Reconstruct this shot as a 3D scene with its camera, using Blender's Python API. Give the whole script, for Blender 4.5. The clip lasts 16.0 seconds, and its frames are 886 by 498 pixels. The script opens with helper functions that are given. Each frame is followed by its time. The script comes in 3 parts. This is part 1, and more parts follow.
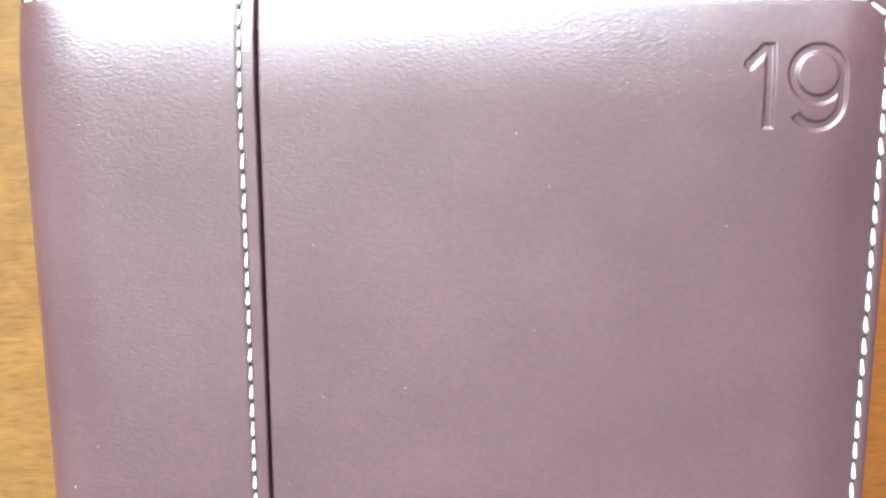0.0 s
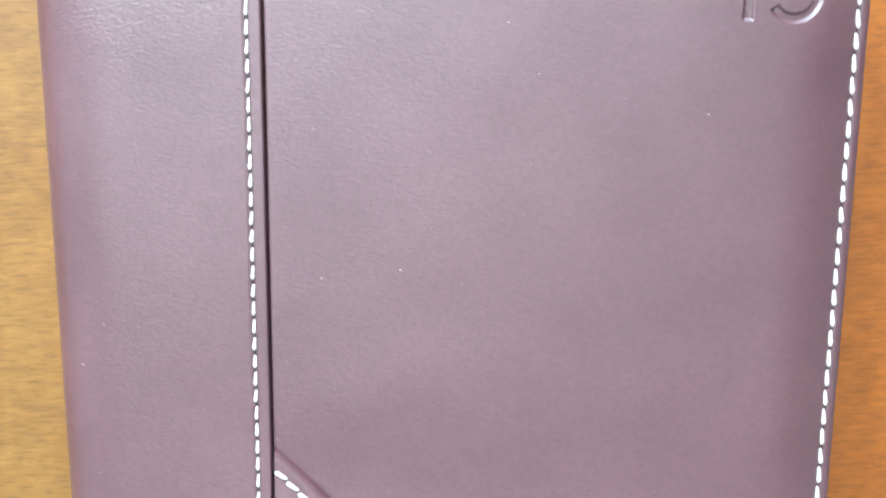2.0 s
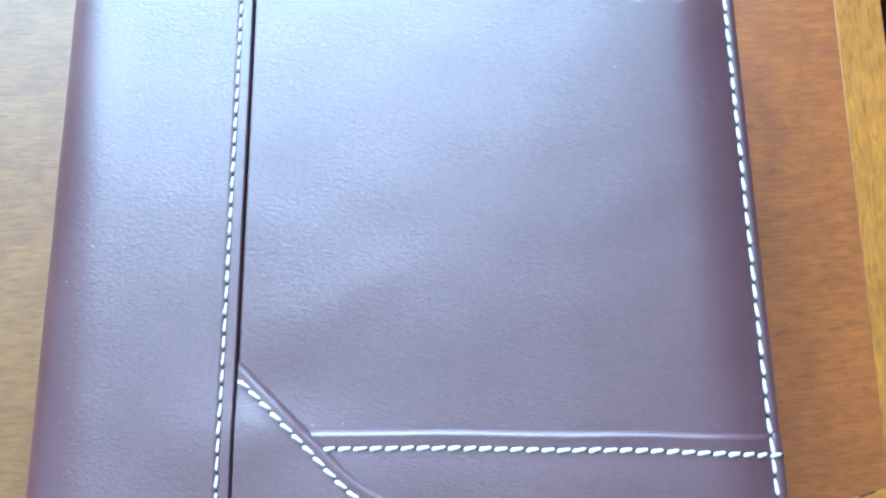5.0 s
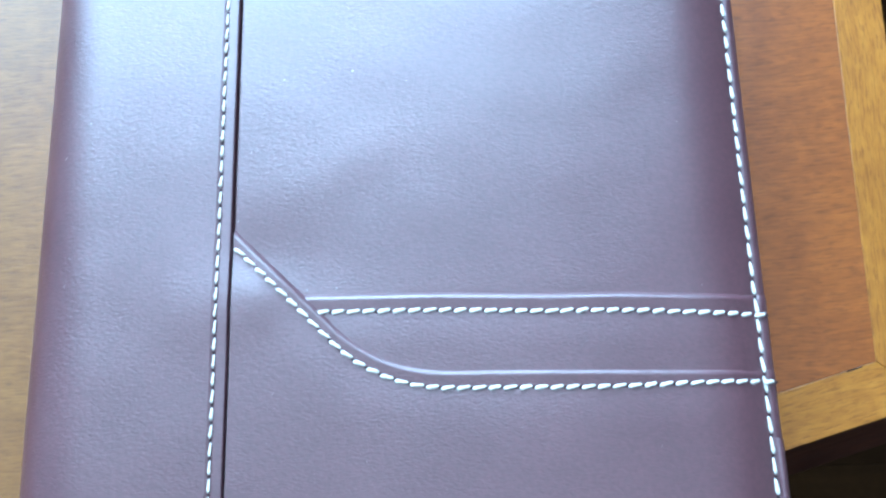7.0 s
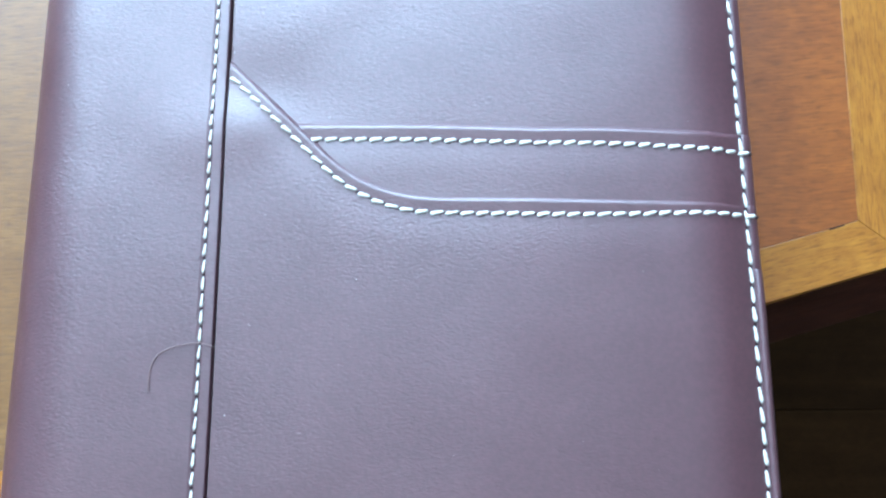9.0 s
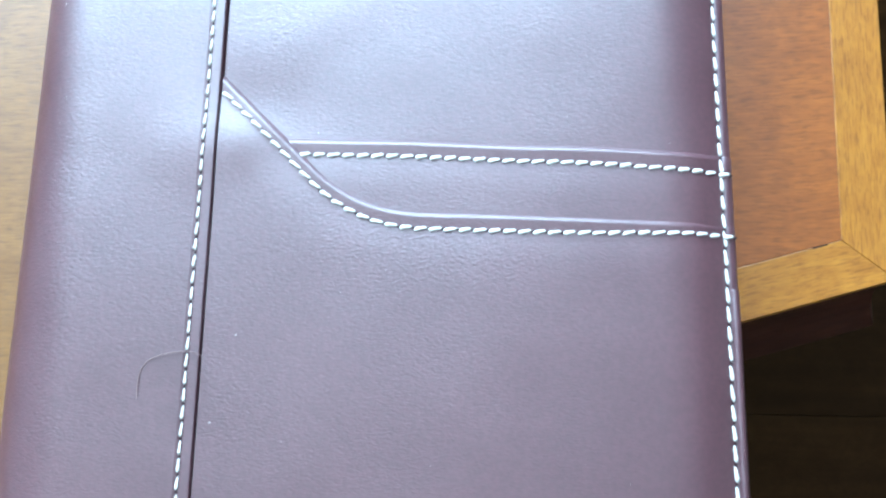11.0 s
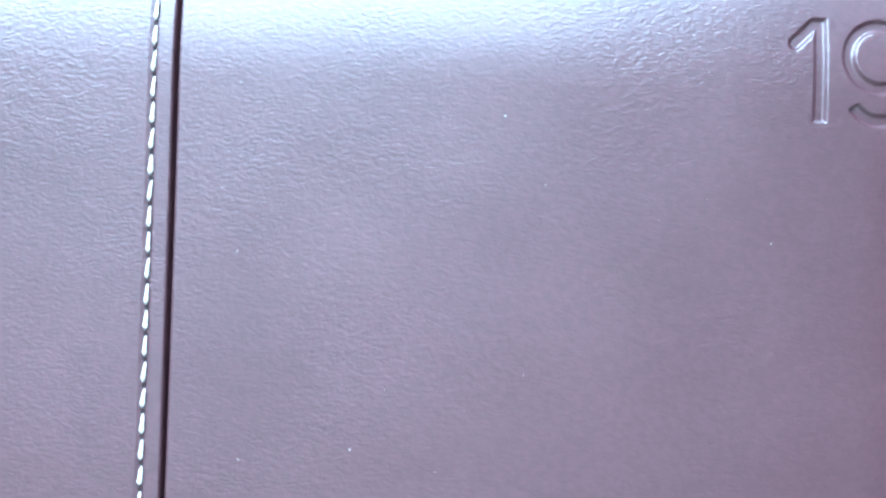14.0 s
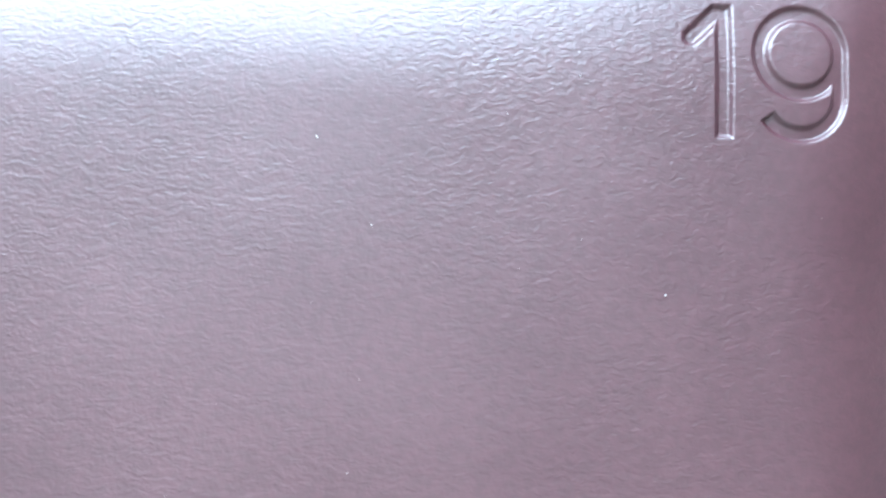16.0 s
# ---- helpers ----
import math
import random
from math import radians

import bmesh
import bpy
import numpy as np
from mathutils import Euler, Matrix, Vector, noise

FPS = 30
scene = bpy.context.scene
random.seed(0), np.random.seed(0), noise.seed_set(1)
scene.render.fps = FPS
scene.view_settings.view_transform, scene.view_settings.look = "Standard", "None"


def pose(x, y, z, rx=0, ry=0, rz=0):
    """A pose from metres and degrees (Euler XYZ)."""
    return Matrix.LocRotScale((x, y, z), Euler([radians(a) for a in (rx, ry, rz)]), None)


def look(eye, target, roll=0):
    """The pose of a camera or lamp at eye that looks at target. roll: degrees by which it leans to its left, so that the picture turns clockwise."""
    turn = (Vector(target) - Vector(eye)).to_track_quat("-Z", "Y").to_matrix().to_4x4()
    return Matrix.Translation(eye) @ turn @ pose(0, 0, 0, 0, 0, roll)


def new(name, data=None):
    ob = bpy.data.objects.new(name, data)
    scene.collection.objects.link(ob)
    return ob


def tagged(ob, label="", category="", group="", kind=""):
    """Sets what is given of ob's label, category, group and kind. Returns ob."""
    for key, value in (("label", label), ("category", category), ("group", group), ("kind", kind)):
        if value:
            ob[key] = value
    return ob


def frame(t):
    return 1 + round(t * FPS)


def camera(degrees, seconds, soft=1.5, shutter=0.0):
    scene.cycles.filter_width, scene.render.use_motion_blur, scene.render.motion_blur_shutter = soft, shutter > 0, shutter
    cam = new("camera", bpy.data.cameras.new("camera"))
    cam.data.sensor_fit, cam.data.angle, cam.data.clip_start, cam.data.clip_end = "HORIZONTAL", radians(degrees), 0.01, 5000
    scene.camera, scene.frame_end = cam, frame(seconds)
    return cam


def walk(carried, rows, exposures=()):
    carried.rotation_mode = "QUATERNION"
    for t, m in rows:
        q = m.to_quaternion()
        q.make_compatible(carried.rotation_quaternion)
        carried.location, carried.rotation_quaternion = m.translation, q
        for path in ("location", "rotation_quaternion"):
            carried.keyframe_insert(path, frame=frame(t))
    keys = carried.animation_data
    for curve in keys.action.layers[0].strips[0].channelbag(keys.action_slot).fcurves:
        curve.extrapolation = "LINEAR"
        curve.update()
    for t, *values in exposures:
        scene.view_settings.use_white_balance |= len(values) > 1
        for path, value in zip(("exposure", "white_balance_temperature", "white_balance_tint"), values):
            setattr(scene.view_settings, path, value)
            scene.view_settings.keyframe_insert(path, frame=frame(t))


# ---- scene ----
cam = camera(51.11, 16.0, soft=2.5)
PATH = [
    (0.0, pose(0.0740, 0.2125, 0.1895, -10.40, 0.10, -0.05)),
    (0.5, pose(0.0718, 0.2272, 0.1851, -12.84, -0.74, 0.17)),
    (1.0, pose(0.0719, 0.2267, 0.1848, -14.09, -0.37, -0.04)),
    (1.5, pose(0.0743, 0.2127, 0.1917, -13.19, 0.18, 0.04)),
    (2.0, pose(0.0747, 0.1930, 0.2004, -10.12, 0.04, 0.55)),
    (2.5, pose(0.0791, 0.1713, 0.2077, -4.48, 0.37, 0.72)),
    (3.0, pose(0.0826, 0.1447, 0.2135, 0.03, 0.24, 0.68)),
    (3.2, pose(0.0826, 0.1350, 0.2156, 2.34, 0.05, 0.96)),
    (5.3, pose(0.0807, 0.0921, 0.2168, 16.02, -0.76, -0.76)),
    (5.5, pose(0.0834, 0.0889, 0.2158, 15.73, 0.16, -0.52)),
    (6.0, pose(0.0825, 0.0837, 0.2152, 15.45, 0.11, -1.02)),
    (6.5, pose(0.0829, 0.0790, 0.2146, 14.93, -0.09, -1.61)),
    (7.0, pose(0.0842, 0.0724, 0.2148, 14.87, -0.03, -1.29)),
    (7.5, pose(0.0829, 0.0655, 0.2123, 14.53, -0.57, -1.21)),
    (8.0, pose(0.0832, 0.0586, 0.2130, 14.31, -0.59, -0.88)),
    (8.5, pose(0.0861, 0.0509, 0.2131, 13.16, 0.00, -0.18)),
    (8.7, pose(0.0855, 0.0465, 0.2120, 13.20, -0.34, -0.24)),
    (10.8, pose(0.0948, 0.0394, 0.2164, 12.11, 1.09, 1.43)),
    (11.0, pose(0.0925, 0.0470, 0.2173, 12.79, 0.43, 1.09)),
    (11.5, pose(0.0896, 0.0660, 0.2089, 8.57, 0.09, 1.27)),
    (12.0, pose(0.0886, 0.0949, 0.2051, 5.80, 0.89, 1.75)),
    (12.5, pose(0.0860, 0.1245, 0.1974, 3.70, 0.35, 1.78)),
    (13.0, pose(0.0864, 0.1616, 0.1902, 1.49, 1.41, 2.73)),
    (13.5, pose(0.0811, 0.1865, 0.1711, 1.05, -0.83, 2.70)),
    (14.0, pose(0.0751, 0.1860, 0.1557, -0.06, -1.55, 1.93)),
    (14.5, pose(0.0814, 0.1862, 0.1489, 1.26, -1.37, 1.35)),
    (15.0, pose(0.0866, 0.1883, 0.1417, 0.79, -1.00, 1.20)),
    (15.5, pose(0.0931, 0.1861, 0.1355, 2.69, 0.45, 1.21)),
    (16.0, pose(0.0957, 0.1905, 0.1286, 1.18, -1.90, 0.84)),
]
# exposure in stops and the drifting white balance of the phone
EXPO = [
    (0.0, 1.03, 7540, 11), (1.5, 1.04, 7290, 11), (2.5, 0.97, 6730, 11), (3.2, 0.90, 6380, 13), (5.4, 0.47, 5280, 7),
    (7.0, 0.45, 5380, 8), (8.7, 0.40, 5730, 11), (11.0, 0.69, 5900, 8), (12.5, 0.71, 5600, 10), (13.5, 0.81, 5550, 7),
    (14.5, 0.79, 5780, 8), (16.0, 0.75, 6500, 12),
]
walk(cam, PATH, EXPO)

# ------------------------------------------------------------------ light
# Daylight from a window in the north wall, beyond the top of the diary.
world = bpy.data.worlds.new("sky")
scene.world = world
world.use_nodes = True
wn, wl = world.node_tree.nodes, world.node_tree.links
sky = wn.new("ShaderNodeTexSky")
sky.sky_type = "NISHITA"
sky.sun_disc = False
sky.sun_elevation = radians(38)
sky.sun_rotation = radians(200)
wn["Background"].inputs["Strength"].default_value = 0.15
wl.new(sky.outputs["Color"], wn["Background"].inputs["Color"])

sun = new("sun", bpy.data.lights.new("sun", "SUN"))
sun.data.energy, sun.data.angle, sun.data.color = 2.0, radians(0.5), (1, 0.95, 0.88)
sun.matrix_world = look((0.5, -3, 2.6), (0, 0, 0))

WIN = (-1.26, 0.40, 0.12, 1.72)          # window opening: x0, x1, z0, z1
WALL_N = 0.95
pane = new("window_light", bpy.data.lights.new("window_light", "AREA"))
pane.data.shape = "RECTANGLE"
pane.data.size, pane.data.size_y = WIN[1] - WIN[0], WIN[3] - WIN[2]
pane.data.energy, pane.data.color = 122, (0.60, 0.82, 1.0)
pane.matrix_world = look(((WIN[0] + WIN[1]) / 2, WALL_N + 0.10, (WIN[2] + WIN[3]) / 2),
                         ((WIN[0] + WIN[1]) / 2, 0, (WIN[2] + WIN[3]) / 2))


# ------------------------------------------------------------------ materials
def material(name):
    m = bpy.data.materials.new(name)
    m.use_nodes = True
    return m, m.node_tree.nodes, m.node_tree.links, m.node_tree.nodes["Principled BSDF"]


def node(nodes, kind, **values):
    n = nodes.new(kind)
    for key, value in values.items():
        n.inputs[key].default_value = value
    return n


def coords(nodes, links, scale=(1, 1, 1), turn=0.0):
    tc = nodes.new("ShaderNodeTexCoord")
    mp = nodes.new("ShaderNodeMapping")
    mp.inputs["Scale"].default_value = scale
    mp.inputs["Rotation"].default_value = (0, 0, radians(turn))
    links.new(tc.outputs["Object"], mp.inputs["Vector"])
    return mp.outputs["Vector"]


def ramp(nodes, links, fac, stops):
    r = nodes.new("ShaderNodeValToRGB")
    e = r.color_ramp.elements
    while len(e) < len(stops):
        e.new(0.5)
    for k, (p, c) in zip(e, stops):
        k.position, k.color = p, (*c, 1)
    links.new(fac, r.inputs["Fac"])
    return r.outputs["Color"]


def mixed(nodes, links, a, b, fac, how="MIX"):
    m = nodes.new("ShaderNodeMix")
    m.data_type, m.blend_type = "RGBA", how
    for sock, v in ((m.inputs["A"], a), (m.inputs["B"], b), (m.inputs["Factor"], fac)):
        if isinstance(v, bpy.types.NodeSocket):
            links.new(v, sock)
        else:
            sock.default_value = v
    return m.outputs["Result"]


def leather(name, dark, light, rough):
    """Pebbled burgundy leather: fine wrinkled grain, faint cloudy wear."""
    m, n, l, b = material(name)
    v = coords(n, l)
    cloud = node(n, "ShaderNodeTexNoise", Scale=34.0, Detail=4.0, Roughness=0.6)
    l.new(v, cloud.inputs["Vector"])
    col = ramp(n, l, cloud.outputs["Fac"], [(0.3, dark), (0.7, light)])
    fine = node(n, "ShaderNodeTexNoise", Scale=900.0, Detail=2.0)
    l.new(v, fine.inputs["Vector"])
    fcol = ramp(n, l, fine.outputs["Fac"], [(0.35, (0.86, 0.86, 0.86)), (0.65, (1.08, 1.08, 1.08))])
    l.new(mixed(n, l, col, fcol, 1.0, "MULTIPLY"), b.inputs["Base Color"])
    # wavy wrinkles drawn out across the cover, over a finer pebble
    warp = node(n, "ShaderNodeTexNoise", Scale=520.0, Detail=2.0)
    l.new(v, warp.inputs["Vector"])
    add = n.new("ShaderNodeVectorMath")
    add.operation = "MULTIPLY_ADD"
    add.inputs[1].default_value = (0.0007, 0.0013, 0.0)
    l.new(warp.outputs["Color"], add.inputs[0])
    l.new(v, add.inputs[2])
    mp = n.new("ShaderNodeMapping")
    mp.inputs["Scale"].default_value = (0.42, 1.0, 1.0)
    mp.inputs["Rotation"].default_value = (0, 0, radians(8))
    l.new(add.outputs["Vector"], mp.inputs["Vector"])
    wrinkle = node(n, "ShaderNodeTexNoise", Scale=2400.0, Detail=2.0, Roughness=0.5)
    l.new(mp.outputs["Vector"], wrinkle.inputs["Vector"])
    pebble = n.new("ShaderNodeTexVoronoi")
    pebble.feature = "SMOOTH_F1"
    pebble.inputs["Scale"].default_value = 2600.0
    l.new(add.outputs["Vector"], pebble.inputs["Vector"])
    mixh = n.new("ShaderNodeMath")
    mixh.operation = "MULTIPLY_ADD"
    mixh.inputs[1].default_value = -0.28
    l.new(pebble.outputs["Distance"], mixh.inputs[0])
    l.new(wrinkle.outputs["Fac"], mixh.inputs[2])
    # the grain is deeper in some patches than in others
    deep = node(n, "ShaderNodeTexNoise", Scale=42.0, Detail=3.0)
    l.new(v, deep.inputs["Vector"])
    dr = n.new("ShaderNodeMapRange")
    dr.inputs["From Min"].default_value, dr.inputs["From Max"].default_value = 0.32, 0.66
    dr.inputs["To Min"].default_value, dr.inputs["To Max"].default_value = 0.26, 0.62
    l.new(deep.outputs["Fac"], dr.inputs["Value"])
    bump = node(n, "ShaderNodeBump", Strength=0.5, Distance=0.00014)
    l.new(dr.outputs["Result"], bump.inputs["Strength"])
    l.new(mixh.outputs["Value"], bump.inputs["Height"])
    l.new(bump.outputs["Normal"], b.inputs["Normal"])
    rr = n.new("ShaderNodeMapRange")
    rr.inputs["To Min"].default_value, rr.inputs["To Max"].default_value = rough - 0.05, rough + 0.06
    l.new(cloud.outputs["Fac"], rr.inputs["Value"])
    l.new(rr.outputs["Result"], b.inputs["Roughness"])
    b.inputs["Specular IOR Level"].default_value = 1.0
    return m


def wood(name, colours, turn, along=20.0, across=300.0, rough=0.37, pores=0.5, shine=0.45, sheen_tint=None, vary=0.0):
    """Varnished wood with its grain along x, turned by some degrees; the tint, if given, paints window sheen at low x.
    """
    m, n, l, b = material(name)
    v = coords(n, l, (1, 1, 1), turn)
    warp = node(n, "ShaderNodeTexNoise", Scale=11.0, Detail=3.0)
    l.new(v, warp.inputs["Vector"])
    add = n.new("ShaderNodeVectorMath")
    add.operation = "MULTIPLY_ADD"
    add.inputs[1].default_value = (0.0, 0.007, 0.0)
    l.new(warp.outputs["Color"], add.inputs[0])
    l.new(v, add.inputs[2])

    def stretched(sx, sy, scale, detail):
        mp = n.new("ShaderNodeMapping")
        mp.inputs["Scale"].default_value = (sx, sy, sy)
        l.new(add.outputs["Vector"], mp.inputs["Vector"])
        t = node(n, "ShaderNodeTexNoise", Scale=scale, Detail=detail, Roughness=0.62)
        l.new(mp.outputs["Vector"], t.inputs["Vector"])
        return t.outputs["Fac"]

    rings = stretched(along, across, 1.0, 5.0)
    col = ramp(n, l, rings, [(0.28, colours[0]), (0.5, colours[1]), (0.72, colours[2])])
    cloud = node(n, "ShaderNodeTexNoise", Scale=24.0, Detail=6.0, Roughness=0.65)
    l.new(v, cloud.inputs["Vector"])
    ccol = ramp(n, l, cloud.outputs["Fac"], [(0.3, (0.90, 0.86, 0.80)), (0.7, (1.06, 1.06, 1.07))])
    col = mixed(n, l, col, ccol, 1.0, "MULTIPLY")
    # window sheen put into the colour: greyer tan towards low x, wavering
    if sheen_tint:
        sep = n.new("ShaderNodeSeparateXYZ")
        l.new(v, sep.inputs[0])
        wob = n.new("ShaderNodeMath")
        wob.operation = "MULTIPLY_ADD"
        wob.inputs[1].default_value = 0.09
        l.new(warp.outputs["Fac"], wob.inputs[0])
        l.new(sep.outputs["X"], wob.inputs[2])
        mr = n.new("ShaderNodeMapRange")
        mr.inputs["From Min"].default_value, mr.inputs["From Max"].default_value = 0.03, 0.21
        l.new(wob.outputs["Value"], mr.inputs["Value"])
        col = mixed(n, l, col, ramp(n, l, mr.outputs["Result"], [(0.0, sheen_tint), (1.0, (1, 1, 1))]), 1.0, "MULTIPLY")
    # broken figure across the grain
    fig = node(n, "ShaderNodeTexNoise", Scale=95.0, Detail=4.0, Roughness=0.6, Distortion=1.2)
    l.new(add.outputs["Vector"], fig.inputs["Vector"])
    col = mixed(n, l, col, ramp(n, l, fig.outputs["Fac"], [(0.34, (0.87, 0.83, 0.78)), (0.66, (1.08, 1.08, 1.08))]), 1.0, "MULTIPLY")
    pore = stretched(230.0, 1700.0, 1.0, 3.0)
    pcol = ramp(n, l, pore, [(0.36, (0.46, 0.38, 0.30)), (0.49, (1, 1, 1))])
    fibre = stretched(150.0, 3000.0, 1.0, 2.0)
    col = mixed(n, l, col, ramp(n, l, fibre, [(0.36, (0.76, 0.72, 0.66)), (0.60, (1.10, 1.10, 1.10))]), pores, "MULTIPLY")
    col = mixed(n, l, col, pcol, pores, "MULTIPLY")
    if vary:
        info = n.new("ShaderNodeObjectInfo")
        lo, hi = 1 - vary, 1 + vary
        col = mixed(n, l, col, ramp(n, l, info.outputs["Random"], [(0.0, (lo, lo, lo)), (1.0, (hi, hi, hi))]), 1.0, "MULTIPLY")
    l.new(col, b.inputs["Base Color"])
    bump = node(n, "ShaderNodeBump", Strength=0.25, Distance=0.0002)
    l.new(pore, bump.inputs["Height"])
    l.new(bump.outputs["Normal"], b.inputs["Normal"])
    b.inputs["Roughness"].default_value = rough
    b.inputs["Specular IOR Level"].default_value = shine
    return m


def plain(name, colour, rough=0.8, grain=60.0, depth=0.15):
    m, n, l, b = material(name)
    v = coords(n, l)
    t = node(n, "ShaderNodeTexNoise", Scale=grain, Detail=5.0)
    l.new(v, t.inputs["Vector"])
    lo = tuple(c * (1 - depth) for c in colour)
    hi = tuple(min(1, c * (1 + depth)) for c in colour)
    l.new(ramp(n, l, t.outputs["Fac"], [(0.3, lo), (0.7, hi)]), b.inputs["Base Color"])
    bump = node(n, "ShaderNodeBump", Strength=0.2, Distance=0.0005)
    l.new(t.outputs["Fac"], bump.inputs["Height"])
    l.new(bump.outputs["Normal"], b.inputs["Normal"])
    b.inputs["Roughness"].default_value = rough
    return m


LEATHER = leather("burgundy_leather", (0.063, 0.0215, 0.0275), (0.081, 0.0300, 0.0362), 0.38)
THREAD = plain("cream_thread", (0.66, 0.65, 0.58), 0.7, 2500.0, 0.12)
HOLE = plain("needle_hole_dark", (0.02, 0.008, 0.008), 0.9, 2000.0)
PAPER = plain("page_edges", (0.66, 0.62, 0.52), 0.9, 900.0)
# the tint at the end paints window sheen on the panel's left
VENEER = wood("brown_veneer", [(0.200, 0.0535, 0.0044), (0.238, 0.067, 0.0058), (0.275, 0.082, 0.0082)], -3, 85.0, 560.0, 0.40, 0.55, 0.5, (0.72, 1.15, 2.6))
LIP_SIDE = wood("oak_lipping_side", [(0.26, 0.096, 0.008), (0.32, 0.125, 0.012), (0.365, 0.152, 0.018)], 91, 85.0, 480.0, 0.37, 0.60)
LIP_FRONT = wood("oak_lipping_front", [(0.26, 0.096, 0.008), (0.32, 0.125, 0.012), (0.365, 0.152, 0.018)], -16, 85.0, 480.0, 0.37, 0.60)
DARKWOOD = wood("dark_stained_wood", [(0.024, 0.0068, 0.0036), (0.034, 0.0100, 0.0050), (0.046, 0.0145, 0.0072)], 0, 20.0, 300.0, 0.6, 0.5, 0.1)
PARQUET = wood("parquet", [(0.015, 0.0068, 0.0022), (0.021, 0.0098, 0.0031), (0.029, 0.0140, 0.0046)], 0, 5.0, 60.0, 0.85, 0.4, 0.04, vary=0.45)
PLASTER = plain("white_plaster", (0.82, 0.76, 0.70), 0.9, 18.0, 0.04)
WALLPAINT = plain("cream_wall_paint", (0.60, 0.57, 0.54), 0.9, 14.0, 0.05)
FRAMEWOOD = plain("white_window_paint", (0.8, 0.8, 0.78), 0.45, 30.0, 0.04)
DUST = plain("pale_dust", (0.36, 0.33, 0.32), 0.9, 3000.0)
HAIR = plain("brown_hair", (0.16, 0.10, 0.09), 0.4, 3000.0)
BLACK = plain("dark_crack", (0.012, 0.008, 0.006), 0.9, 800.0)


# ------------------------------------------------------------------ mesh helpers
def mesh_of(name, verts, faces, mat, smooth=True):
    me = bpy.data.meshes.new(name)
    me.from_pydata([tuple(v) for v in verts], [], faces)
    me.materials.append(mat)
    if smooth:
        me.shade_smooth()
    me.update()
    return me


def child(name, me, parent=None, label=""):
    ob = new(name, me)
    ob.parent = parent
    return tagged(ob, label)


def empty(name, label, category, group="", kind=""):
    return tagged(new(name), label, category, group, kind)


def sheet(name, rows, mat):
    """A smooth sheet from rows of points, all of one length."""
    w = len(rows[0])
    verts = [p for row in rows for p in row]
    faces = [(i * w + j, i * w + j + 1, (i + 1) * w + j + 1, (i + 1) * w + j)
             for i in range(len(rows) - 1) for j in range(w - 1)]
    return mesh_of(name, verts, faces, mat)


def prism(name, poly, z0, z1, mat, bevel=0.0):
    """An upright prism on a polygon (counterclockwise), with its edges rounded."""
    bm = bmesh.new()
    f = bm.faces.new([bm.verts.new((x, y, z0)) for x, y in poly])
    up = bmesh.ops.extrude_face_region(bm, geom=[f])["geom"]
    bmesh.ops.translate(bm, vec=(0, 0, z1 - z0), verts=[v for v in up if isinstance(v, bmesh.types.BMVert)])
    bmesh.ops.recalc_face_normals(bm, faces=bm.faces)
    if bevel:
        bmesh.ops.bevel(bm, geom=bm.edges[:], offset=bevel, segments=2, affect="EDGES", profile=0.5)
    me = bpy.data.meshes.new(name)
    bm.to_mesh(me)
    bm.free()
    me.materials.append(mat)
    return me


def block(name, x0, x1, y0, y1, z0, z1, mat, bevel=0.0):
    return prism(name, [(x0, y0), (x1, y0), (x1, y1), (x0, y1)], z0, z1, mat, bevel)


# ------------------------------------------------------------------ room
FLOOR = -0.60
RX0, RX1, RY0, RY1, CEIL = -2.0, 2.5, -2.0, WALL_N, 1.95


def structure(name, me, label, category):
    return tagged(new(name, me), label, category, kind="structure")


structure("ceiling", block("ceiling", RX0, RX1, RY0, RY1, CEIL, CEIL + 0.1, PLASTER), "plain white plaster ceiling of the room", "ceiling")
structure("wall_west", block("wall_west", RX0 - 0.12, RX0, RY0, RY1, FLOOR, CEIL, WALLPAINT), "plain cream painted plaster side wall", "wall")
structure("wall_east", block("wall_east", RX1, RX1 + 0.12, RY0, RY1, FLOOR, CEIL, WALLPAINT), "plain cream painted plaster side wall", "wall")
structure("wall_south", block("wall_south", RX0, RX1, RY0 - 0.12, RY0, FLOOR, CEIL, WALLPAINT), "plain cream painted plaster rear wall", "wall")


def north_wall():
    x0, x1, z0, z1 = WIN
    bm = bmesh.new()
    for a, b, c, d in ((RX0, x0, FLOOR, CEIL), (x1, RX1, FLOOR, CEIL), (x0, x1, FLOOR, z0), (x0, x1, z1, CEIL)):
        cube = bmesh.ops.create_cube(bm, size=1)["verts"]
        for v in cube:
            v.co = Vector(((a + b) / 2 + v.co.x * (b - a), RY1 + 0.1 + v.co.y * 0.2, (c + d) / 2 + v.co.z * (d - c)))
    me = bpy.data.meshes.new("wall_north")
    bm.to_mesh(me)
    bm.free()
    me.materials.append(WALLPAINT)
    return structure("wall_north", me, "cream painted wall with a window opening", "wall")


north_wall()
win = structure("window_1", block("window_1", WIN[0], WIN[1], RY1 - 0.06, RY1 + 0.06, WIN[2] - 0.03, WIN[2] - 0.003, FRAMEWOOD, 0.004),
                "white painted wooden window sill with frame bars", "window")
for a, b, c, d in ((WIN[0], WIN[0] + 0.05, WIN[2], WIN[3]), (WIN[1] - 0.05, WIN[1], WIN[2], WIN[3]),
                   (WIN[0] + 0.05, WIN[1] - 0.05, WIN[3] - 0.05, WIN[3]), (WIN[0] + 0.05, WIN[1] - 0.05, WIN[2], WIN[2] + 0.05)):
    child("window_frame", block("window_frame", a, b, RY1 + 0.01, RY1 + 0.06, c, d, FRAMEWOOD, 0.003), win)


